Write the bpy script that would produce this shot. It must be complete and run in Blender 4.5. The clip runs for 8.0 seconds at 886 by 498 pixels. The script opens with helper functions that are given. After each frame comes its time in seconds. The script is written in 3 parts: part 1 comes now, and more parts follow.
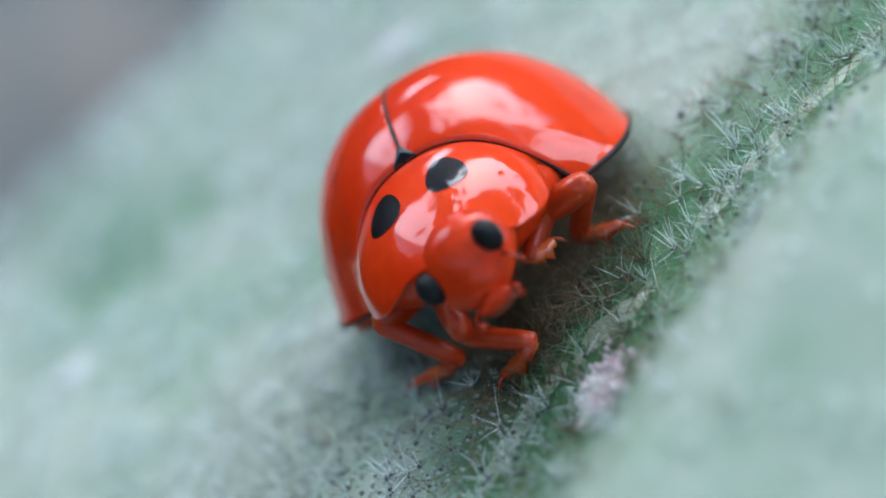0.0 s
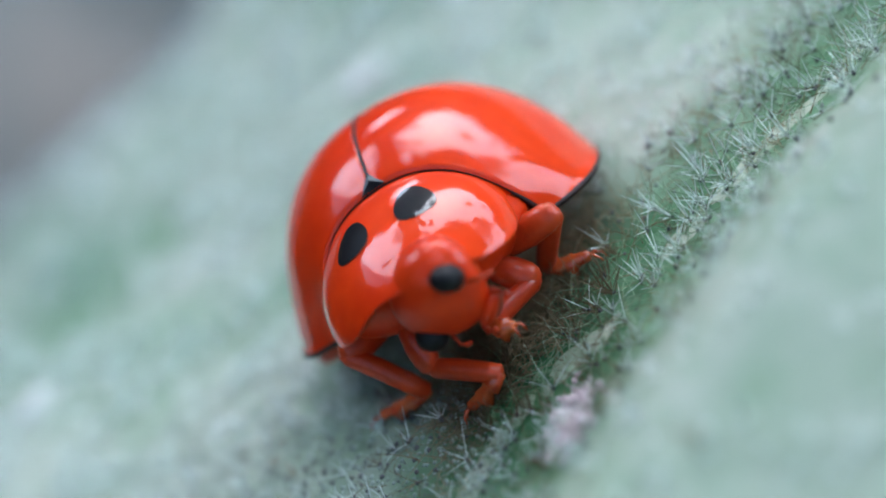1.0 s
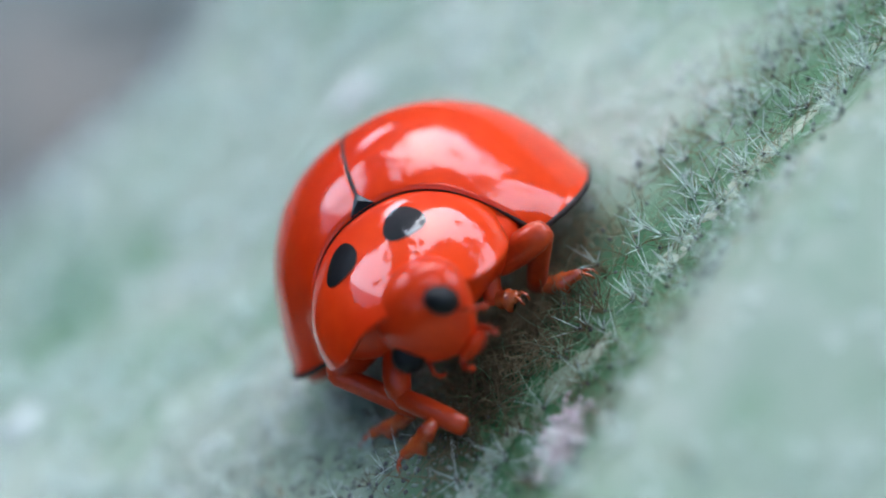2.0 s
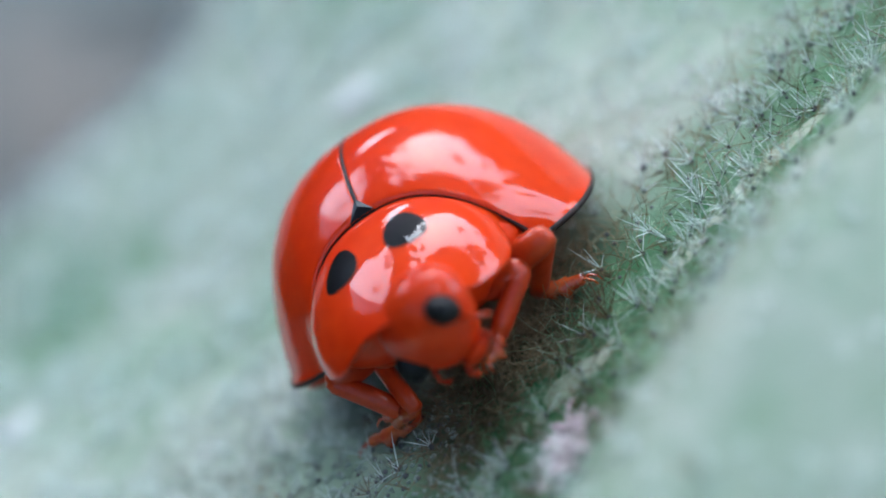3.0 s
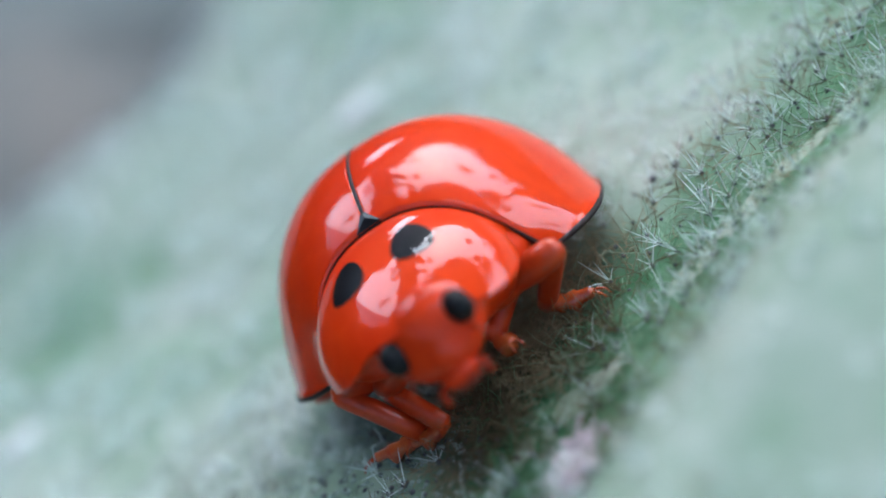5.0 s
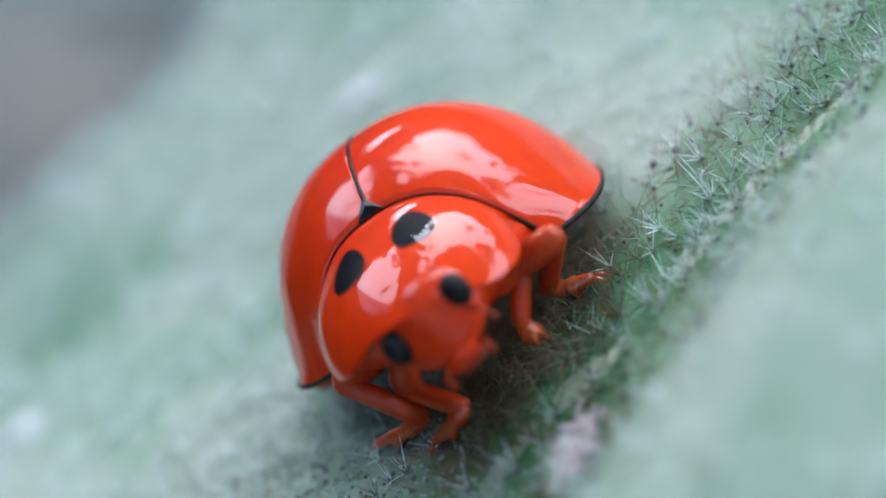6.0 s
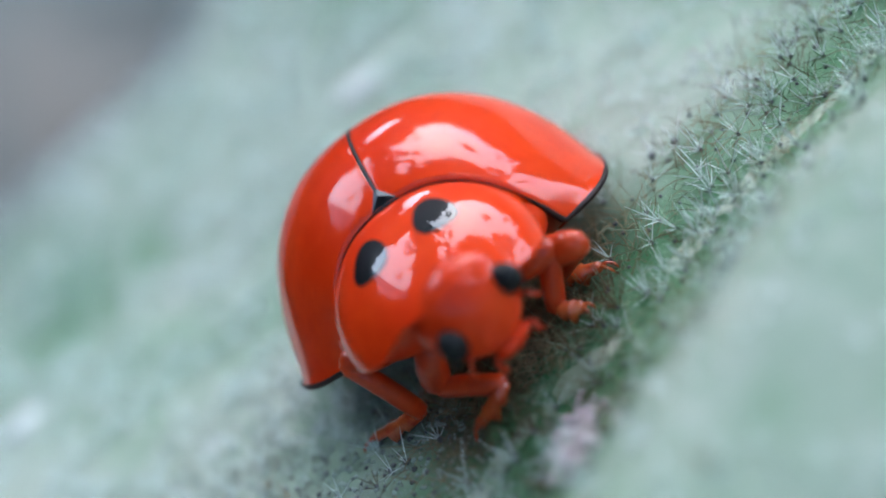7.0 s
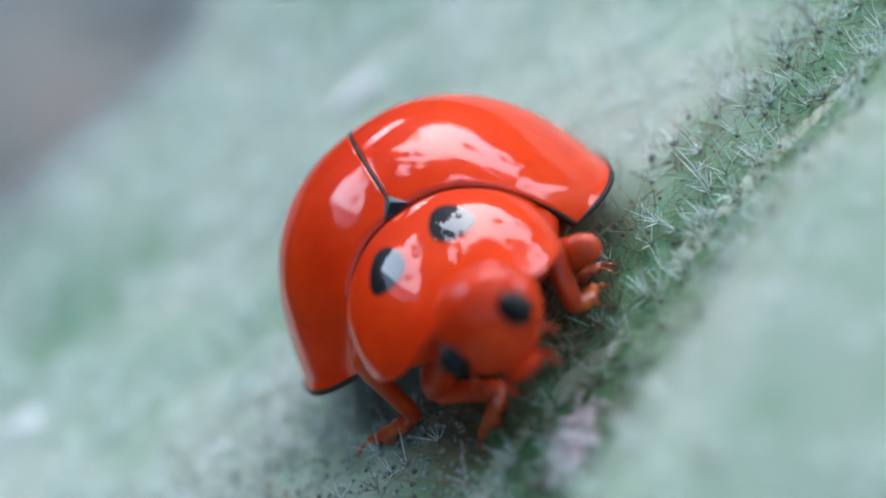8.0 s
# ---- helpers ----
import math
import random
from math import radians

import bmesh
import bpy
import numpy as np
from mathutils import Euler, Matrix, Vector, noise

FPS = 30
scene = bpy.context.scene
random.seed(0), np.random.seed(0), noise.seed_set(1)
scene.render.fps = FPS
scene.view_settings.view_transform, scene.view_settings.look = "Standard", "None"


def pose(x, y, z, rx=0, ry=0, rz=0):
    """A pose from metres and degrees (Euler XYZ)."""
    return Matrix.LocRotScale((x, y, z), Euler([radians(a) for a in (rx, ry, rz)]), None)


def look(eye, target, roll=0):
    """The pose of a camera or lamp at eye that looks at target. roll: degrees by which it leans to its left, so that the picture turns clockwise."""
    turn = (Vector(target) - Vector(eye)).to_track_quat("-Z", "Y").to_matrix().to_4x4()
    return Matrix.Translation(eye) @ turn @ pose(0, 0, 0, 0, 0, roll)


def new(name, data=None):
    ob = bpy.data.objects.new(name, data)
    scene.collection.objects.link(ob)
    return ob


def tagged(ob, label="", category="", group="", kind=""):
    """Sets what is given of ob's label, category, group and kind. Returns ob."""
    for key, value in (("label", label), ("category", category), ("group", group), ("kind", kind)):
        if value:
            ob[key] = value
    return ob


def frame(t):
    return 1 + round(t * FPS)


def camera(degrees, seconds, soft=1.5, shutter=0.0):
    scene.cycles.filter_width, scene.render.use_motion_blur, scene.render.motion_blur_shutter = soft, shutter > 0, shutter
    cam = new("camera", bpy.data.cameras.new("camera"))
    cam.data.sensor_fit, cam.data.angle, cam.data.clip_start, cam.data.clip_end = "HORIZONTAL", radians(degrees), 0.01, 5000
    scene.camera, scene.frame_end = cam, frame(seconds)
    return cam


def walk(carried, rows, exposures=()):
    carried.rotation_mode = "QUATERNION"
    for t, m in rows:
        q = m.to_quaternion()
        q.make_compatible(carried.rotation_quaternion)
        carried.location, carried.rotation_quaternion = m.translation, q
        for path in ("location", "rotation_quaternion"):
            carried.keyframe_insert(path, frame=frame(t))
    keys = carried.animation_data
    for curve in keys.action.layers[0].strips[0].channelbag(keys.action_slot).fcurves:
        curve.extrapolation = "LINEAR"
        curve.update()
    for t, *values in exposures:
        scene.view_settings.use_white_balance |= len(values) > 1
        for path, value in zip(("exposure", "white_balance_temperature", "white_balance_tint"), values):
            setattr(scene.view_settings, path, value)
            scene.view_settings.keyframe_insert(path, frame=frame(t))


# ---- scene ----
# Lengths below are in millimetres in the leaf's or the beetle's own space; MM turns them into metres.
MM = 0.001

# ---- camera ----
cam = camera(38.0, 8.0, soft=1.8)
cam.data.dof.use_dof = True
cam.data.dof.focus_distance = 0.0218
cam.data.dof.aperture_fstop = 37.0
walk(cam, [
    (0.0, pose(-0.000460, -0.021190, 0.013753, 57.127, 1.205, 1.337)),
    (0.5, pose(-0.000460, -0.021147, 0.013728, 57.871, 0.771, 0.679)),
    (1.0, pose(-0.000460, -0.021033, 0.013663, 58.470, 0.398, 0.104)),
    (1.5, pose(-0.000460, -0.020998, 0.013642, 59.109, 0.118, -0.216)),
    (3.0, pose(-0.000460, -0.020564, 0.013391, 59.447, -0.001, -0.126)),
    (3.5, pose(-0.000460, -0.020432, 0.013315, 60.000, 0.000, 0.000)),
    (4.0, pose(-0.000460, -0.020339, 0.013262, 60.067, 0.044, 0.082)),
    (4.5, pose(-0.000460, -0.020318, 0.013249, 60.160, 0.131, 0.108)),
    (6.0, pose(-0.000460, -0.020348, 0.013267, 59.395, 0.424, 0.003)),
    (6.5, pose(-0.000460, -0.020368, 0.013279, 59.254, 0.450, -0.001)),
    (7.0, pose(-0.000460, -0.020375, 0.013283, 59.041, 0.576, -0.106)),
    (7.5, pose(-0.000460, -0.020365, 0.013277, 58.690, 0.672, -0.201)),
    (8.0, pose(-0.000460, -0.020395, 0.013294, 59.137, 0.640, -0.168)),
])

# The leaf blade's own space: x along the vein, y away from the camera, z off the blade.
LEAF = Matrix(((0.74314, -0.26145, -0.61594, 0.0),
               (0.33457, 0.94237, 0.00365, 0.0),
               (0.57948, -0.20878, 0.78779, 0.0),
               (0.0, 0.0, 0.0, 1.0)))

# ---- light ----
world = bpy.data.worlds.new("sky")
scene.world = world
world.use_nodes = True
wn = world.node_tree.nodes
sky = wn.new("ShaderNodeTexSky")
sky.sky_type = "NISHITA"
sky.sun_disc = False
sky.sun_elevation = radians(48)
sky.sun_rotation = radians(-13)
sky.air_density = 1.0
sky.dust_density = 1.0
wn["Background"].inputs["Strength"].default_value = 0.125
world.node_tree.links.new(sky.outputs["Color"], wn["Background"].inputs["Color"])

sun = new("sun", bpy.data.lights.new("sun", "SUN"))
sun.data.energy = 5.0
sun.data.angle = radians(130)
sun.data.color = (0.69, 0.82, 1.0)
sun.matrix_basis = look((0.10, 0.52, 0.6), (0, 0, 0))
scene.view_settings.exposure = 1.86


# ---- materials ----
def material(name, color, rough=0.5, spec=0.5, coat=0.0, scale=None, low=None, high=None, bump=0.0,
             bump_scale=None, fine=None, coat_ior=1.5):
    """A principled material whose colour wanders between low and high at one scale, and again at a finer one."""
    mat = bpy.data.materials.new(name)
    mat.use_nodes = True
    nt = mat.node_tree
    bsdf = nt.nodes["Principled BSDF"]
    bsdf.inputs["Base Color"].default_value = (*color, 1)
    bsdf.inputs["Roughness"].default_value = rough
    bsdf.inputs["Specular IOR Level"].default_value = spec
    bsdf.inputs["Coat Weight"].default_value = coat
    bsdf.inputs["Coat Roughness"].default_value = 0.012
    bsdf.inputs["Coat IOR"].default_value = coat_ior
    if scale:
        co = nt.nodes.new("ShaderNodeTexCoord")
        n1 = nt.nodes.new("ShaderNodeTexNoise")
        n1.inputs["Scale"].default_value = scale
        n1.inputs["Detail"].default_value = 5
        n2 = nt.nodes.new("ShaderNodeTexNoise")
        n2.inputs["Scale"].default_value = fine or scale * 9
        n2.inputs["Detail"].default_value = 3
        mix = nt.nodes.new("ShaderNodeMath")
        mix.operation = "MULTIPLY_ADD"
        mix.inputs[1].default_value = 0.35
        ramp = nt.nodes.new("ShaderNodeValToRGB")
        ramp.color_ramp.elements[0].position = 0.52
        ramp.color_ramp.elements[1].position = 0.86
        ramp.color_ramp.elements[0].color = (*low, 1)
        ramp.color_ramp.elements[1].color = (*high, 1)
        nt.links.new(co.outputs["Object"], n1.inputs["Vector"])
        nt.links.new(co.outputs["Object"], n2.inputs["Vector"])
        nt.links.new(n2.outputs["Fac"], mix.inputs[0])
        nt.links.new(n1.outputs["Fac"], mix.inputs[2])
        nt.links.new(mix.outputs["Value"], ramp.inputs["Fac"])
        nt.links.new(ramp.outputs["Color"], bsdf.inputs["Base Color"])
        if bump:
            n3 = nt.nodes.new("ShaderNodeTexNoise")
            n3.inputs["Scale"].default_value = bump_scale or scale * 6
            n3.inputs["Detail"].default_value = 4
            bp = nt.nodes.new("ShaderNodeBump")
            bp.inputs["Strength"].default_value = bump
            bp.inputs["Distance"].default_value = 0.00008
            nt.links.new(co.outputs["Object"], n3.inputs["Vector"])
            nt.links.new(n3.outputs["Fac"], bp.inputs["Height"])
            nt.links.new(bp.outputs["Normal"], bsdf.inputs["Normal"])
    return mat


SHELL = material("red_shell", (0.84, 0.044, 0.005), 0.45, 0.05, 0.9, 350, (0.77, 0.033, 0.003), (0.90, 0.056, 0.006), 0.012, 9000, coat_ior=1.43)
SHELL_HEAD = material("red_head_shell", (0.7, 0.045, 0.008), 0.4, 0.1, 0.35, 900, (0.64, 0.030, 0.004), (0.78, 0.048, 0.006), 0.06, 5000)
LEG_RED = material("red_leg_shell", (0.62, 0.05, 0.012), 0.35, 0.25, 0.35, 1200, (0.42, 0.028, 0.006), (0.62, 0.055, 0.010), 0.1, 6000)
CLAW = material("amber_claw", (0.65, 0.09, 0.02), 0.25, 0.5, 0.8, 3000, (0.46, 0.035, 0.010), (0.70, 0.13, 0.03))
BLACK = material("black_spot", (0.008, 0.008, 0.010), 0.35, 0.1, 0.9, 2500, (0.005, 0.005, 0.007), (0.013, 0.012, 0.014))
EYE = material("black_eye", (0.005, 0.005, 0.006), 0.45, 0.25, 0.0, 9000, (0.003, 0.003, 0.004), (0.008, 0.008, 0.009), 0.3, 26000)
RIM = material("dark_rim", (0.03, 0.008, 0.006), 0.55, 0.3, 0.0, 2000, (0.008, 0.005, 0.006), (0.03, 0.009, 0.006))
UNDER = material("dark_underside", (0.12, 0.03, 0.015), 0.5, 0.4, 0.0, 900, (0.20, 0.025, 0.01), (0.36, 0.05, 0.015))
FOLD = material("dull_underfold", (0.3, 0.1, 0.05), 0.5, 0.3, 0.0, 900, (0.30, 0.07, 0.03), (0.42, 0.13, 0.06))
BACKDROP_LEAF = material("old_leaf", (0.17, 0.17, 0.16), 0.7, 0.2, 0.0, 40, (0.19, 0.215, 0.20), (0.34, 0.285, 0.24), 0.3, 300)
BLADE = material("leaf_blade", (0.3, 0.42, 0.36), 0.7, 0.2, 0.0, 200, (0.368, 0.428, 0.330), (0.442, 0.484, 0.388), 0.5, 1800, fine=1300)


def felted(mat, bare):
    """Lets the green of the bare blade show where the felt is thin (the mesh's "felt" layer)."""
    nt = mat.node_tree
    bsdf, ramp = nt.nodes["Principled BSDF"], nt.nodes["Color Ramp"]
    felt = nt.nodes.new("ShaderNodeAttribute")
    felt.attribute_name = "felt"
    fine = nt.nodes.new("ShaderNodeTexNoise")
    fine.inputs["Scale"].default_value = 700
    fine.inputs["Detail"].default_value = 4
    co = nt.nodes["Texture Coordinate"]
    add = nt.nodes.new("ShaderNodeMath")
    add.operation = "MULTIPLY_ADD"
    add.inputs[1].default_value = 1.2
    add.use_clamp = True
    sub = nt.nodes.new("ShaderNodeMath")
    sub.operation = "SUBTRACT"
    sub.inputs[1].default_value = 0.6
    mix = nt.nodes.new("ShaderNodeMix")
    mix.data_type = "RGBA"
    mix.inputs["A"].default_value = (*bare, 1)
    nt.links.new(co.outputs["Object"], fine.inputs["Vector"])
    nt.links.new(fine.outputs["Fac"], add.inputs[0])
    nt.links.new(felt.outputs["Fac"], sub.inputs[0])
    nt.links.new(sub.outputs["Value"], add.inputs[2])
    nt.links.new(add.outputs["Value"], mix.inputs["Factor"])
    nt.links.new(ramp.outputs["Color"], mix.inputs["B"])
    # Shade in the hollow, with some soiling, is mixed into the colour here.
    shade_dirt = nt.nodes.new("ShaderNodeAttribute")
    shade_dirt.attribute_name = "shade_dirt"
    shade_dirt_mix = nt.nodes.new("ShaderNodeMix")
    shade_dirt_mix.data_type = "RGBA"
    shade_dirt_mix.inputs["B"].default_value = (0.036, 0.075, 0.03, 1)
    nt.links.new(shade_dirt.outputs["Fac"], shade_dirt_mix.inputs["Factor"])
    nt.links.new(mix.outputs["Result"], shade_dirt_mix.inputs["A"])
    # The far margin is mixed towards a dull grey.
    grey_edge = nt.nodes.new("ShaderNodeAttribute")
    grey_edge.attribute_name = "grey_edge"
    edge_mix = nt.nodes.new("ShaderNodeMix")
    edge_mix.data_type = "RGBA"
    edge_mix.inputs["B"].default_value = (0.17, 0.18, 0.175, 1)
    nt.links.new(grey_edge.outputs["Fac"], edge_mix.inputs["Factor"])
    nt.links.new(shade_dirt_mix.outputs["Result"], edge_mix.inputs["A"])
    nt.links.new(edge_mix.outputs["Result"], bsdf.inputs["Base Color"])


felted(BLADE, (0.075, 0.225, 0.09))
VEIN = material("leaf_vein", (0.36, 0.42, 0.34), 0.7, 0.2, 0.0, 600, (0.30, 0.40, 0.25), (0.70, 0.69, 0.56), 0.6, 2500, fine=1900)
HAIR = material("leaf_hair", (0.7, 0.76, 0.72), 0.3, 0.5, 0.0, 260, (0.66, 0.78, 0.70), (0.95, 0.97, 0.93))
HAIR_GREEN = material("green_hair", (0.3, 0.45, 0.3), 0.5, 0.2, 0.0, 500, (0.16, 0.32, 0.14), (0.50, 0.62, 0.45))
HAIR_BASE = material("hair_base", (0.05, 0.04, 0.04), 0.5, 0.4, 0.0, 900, (0.05, 0.05, 0.055), (0.18, 0.18, 0.175))
GRAIN = material("leaf_grain", (0.4, 0.48, 0.42), 0.7, 0.2, 0.0, 700, (0.26, 0.34, 0.28), (0.52, 0.58, 0.50))
HAIR_TAN = material("tan_hair", (0.3, 0.22, 0.15), 0.6, 0.15, 0.0, 500, (0.10, 0.07, 0.035), (0.42, 0.31, 0.18))
PINK = material("pink_fluff", (0.55, 0.5, 0.5), 0.8, 0.2, 0.0, 1500, (0.55, 0.38, 0.41), (0.90, 0.85, 0.82), 0.5, 4000)
PALE = material("pale_speck", (0.6, 0.6, 0.58), 0.7, 0.3, 0.0, 1200, (0.66, 0.66, 0.62), (0.86, 0.84, 0.80), 0.4, 4000)
SHRUB = material("shrub_leaf", (0.05, 0.09, 0.03), 0.6, 0.3, 0.0, 9, (0.025, 0.05, 0.018), (0.07, 0.11, 0.04))
STEM = material("green_stem", (0.15, 0.22, 0.1), 0.6, 0.3, 0.0, 200, (0.10, 0.16, 0.07), (0.24, 0.30, 0.15), 0.3)
SOIL = material("soil", (0.10, 0.075, 0.055), 0.9, 0.2, 0.0, 14, (0.05, 0.038, 0.03), (0.16, 0.12, 0.095), 0.3)


# ---- mesh helpers ----
def mesh_object(name, bm, mat, smooth=True):
    bmesh.ops.recalc_face_normals(bm, faces=bm.faces)
    bm.transform(Matrix.Scale(MM, 4))
    me = bpy.data.meshes.new(name)
    bm.to_mesh(me)
    bm.free()
    me.materials.append(mat)
    if smooth:
        me.polygons.foreach_set("use_smooth", [True] * len(me.polygons))
    return new(name, me)


def part(name, bm, mat, parent, label="", smooth=True):
    ob = mesh_object(name, bm, mat, smooth)
    ob.parent = parent
    if label:
        tagged(ob, label)
    return ob


def sheet(fn, nu, nv):
    """A grid over (0..1, 0..1) through fn(u, v)."""
    bm = bmesh.new()
    vs = [[bm.verts.new(fn(i / nu, j / nv)) for j in range(nv + 1)] for i in range(nu + 1)]
    for i in range(nu):
        for j in range(nv):
            bm.faces.new((vs[i][j], vs[i + 1][j], vs[i + 1][j + 1], vs[i][j + 1]))
    bmesh.ops.remove_doubles(bm, verts=bm.verts, dist=1e-5)
    return bm


def tube(bm, pts, radii, sides=10, flat=1.0):
    """A closed tube through pts, with a radius at each; flat squeezes it across."""
    pts = [Vector(p) for p in pts]
    rings = []
    up = Vector((0.13, 0.31, 0.94))
    for i, p in enumerate(pts):
        d = (pts[min(i + 1, len(pts) - 1)] - pts[max(i - 1, 0)]).normalized()
        a = d.cross(up)
        if a.length < 0.05:
            a = d.cross(Vector((1, 0, 0)))
        a.normalize()
        b = a.cross(d)
        rings.append([bm.verts.new(p + (a * math.cos(k * math.tau / sides) * flat + b * math.sin(k * math.tau / sides)) * radii[i])
                      for k in range(sides)])
    for r0, r1 in zip(rings, rings[1:]):
        for k in range(sides):
            bm.faces.new((r0[k], r0[(k + 1) % sides], r1[(k + 1) % sides], r1[k]))
    bm.faces.new(rings[0][::-1])
    bm.faces.new(rings[-1])
    return bm


def blob(bm, centre, radii, turn=None, seg=20, rings=14):
    m = Matrix.Translation(centre) @ (turn or Matrix()) @ Matrix.Diagonal((*radii, 1))
    bmesh.ops.create_uvsphere(bm, u_segments=seg, v_segments=rings, radius=1, matrix=m)
    return bm


# ---- leaf ----
def vein_y(x):
    x = min(x, 11.0)
    return -8.35 + 0.44 * x - 0.018 * x * x if x > -6 else -11.638 + 0.656 * (x + 6)


def leaf_z(x, y):
    """The blade's height: a raised vein with a hollow beside it, a cupped far side and small swells."""
    d = y - vein_y(x)
    ridge = 0.75 * math.exp(-(d / 1.5) ** 2) - 0.22 * math.exp(-((d - 3.2) / 1.1) ** 2)
    calm = 1 - math.exp(-((x / 5.5) ** 2 + ((y + 0.5) / 4.5) ** 2))
    swell = 0.5 * noise.noise((x * 0.11, y * 0.11, 3.1)) + 0.05 * noise.noise((x * 0.45, y * 0.45, 7.7))
    cup = 0.0075 * max(0.0, y - 4) ** 2
    cup -= 0.05 * max(0.0, y - 22 - 0.5 * max(0.0, x + 4)) ** 2
    drop = 0.07 * max(0.0, -d - 0.5) ** 2
    return ridge + cup - min(drop, 3.0) + calm * swell + 0.03 * noise.noise((x * 2.2, y * 2.2, 1.3))


def leaf_felt(x, y):
    """How thick the pale felt lies: thin along the vein's far foot and in a few patches."""
    d = y - vein_y(x)
    # The long ramp at low x stands for shade as well as thin felt.
    e = max(0.0, min(1.0, (x + 7.5) / 6.0)) * max(0.0, min(1.0, (12 - x) / 6))
    g = max(0.0, min(1.0, (6 - x) / 4))
    near = math.exp(-((d - 3.4 - 0.6 * g) / (1.7 + 0.5 * g)) ** 2) * e * e * (3 - 2 * e)
    patch = max(0.0, noise.noise((x * 0.16, y * 0.16, 9.0)) - 0.02)
    for px, py, r, k in ((-6.6, 9.6, 2.0, 0.45), (-3.6, 7.6, 1.3, 0.35), (-10.5, 17.5, 3.0, 0.3), (5, 9, 2.0, 0.15), (-8.5, 6.0, 1.2, 0.3)):
        patch += k * math.exp(-((x - px) ** 2 + (y - py) ** 2) / r ** 2) * (1 + 0.8 * noise.noise((x * 0.8, y * 0.8, 5.0)))
    patch += 0.28 * max(0.0, min(1.0, (1.5 - d) / 2))
    return max(0.0, min(1.0, 1.0 - (0.95 - 0.22 * max(0.0, min(1.0, (x - 3) / 4))) * near - 0.75 * patch))


def leaf_shade_dirt(x, y):
    """Shade and soiling in the hollow beside the vein, painted as one dark green."""
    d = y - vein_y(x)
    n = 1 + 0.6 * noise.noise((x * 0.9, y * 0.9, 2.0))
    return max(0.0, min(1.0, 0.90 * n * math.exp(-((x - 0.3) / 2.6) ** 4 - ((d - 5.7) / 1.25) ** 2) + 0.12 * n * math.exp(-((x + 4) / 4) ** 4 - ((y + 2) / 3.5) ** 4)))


def far_edge(x):
    return 28.3 + 1.2 * max(0.0, x + 2) + 0.5 * noise.noise((x * 0.35, 0, 6.0))


def leaf_grey_edge(x, y):
    """Where the far margin turns to a dull grey."""
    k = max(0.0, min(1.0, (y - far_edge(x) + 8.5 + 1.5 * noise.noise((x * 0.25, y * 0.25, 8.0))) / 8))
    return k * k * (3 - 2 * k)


def leaf_out(x, y):
    """Below 1 inside the blade's outline."""
    edge = far_edge(x)
    return max(((x - 22) / 46) ** 2 + ((y - 4) / (36 if y > 4 else 34)) ** 2, 1 + (y - edge) / 12)


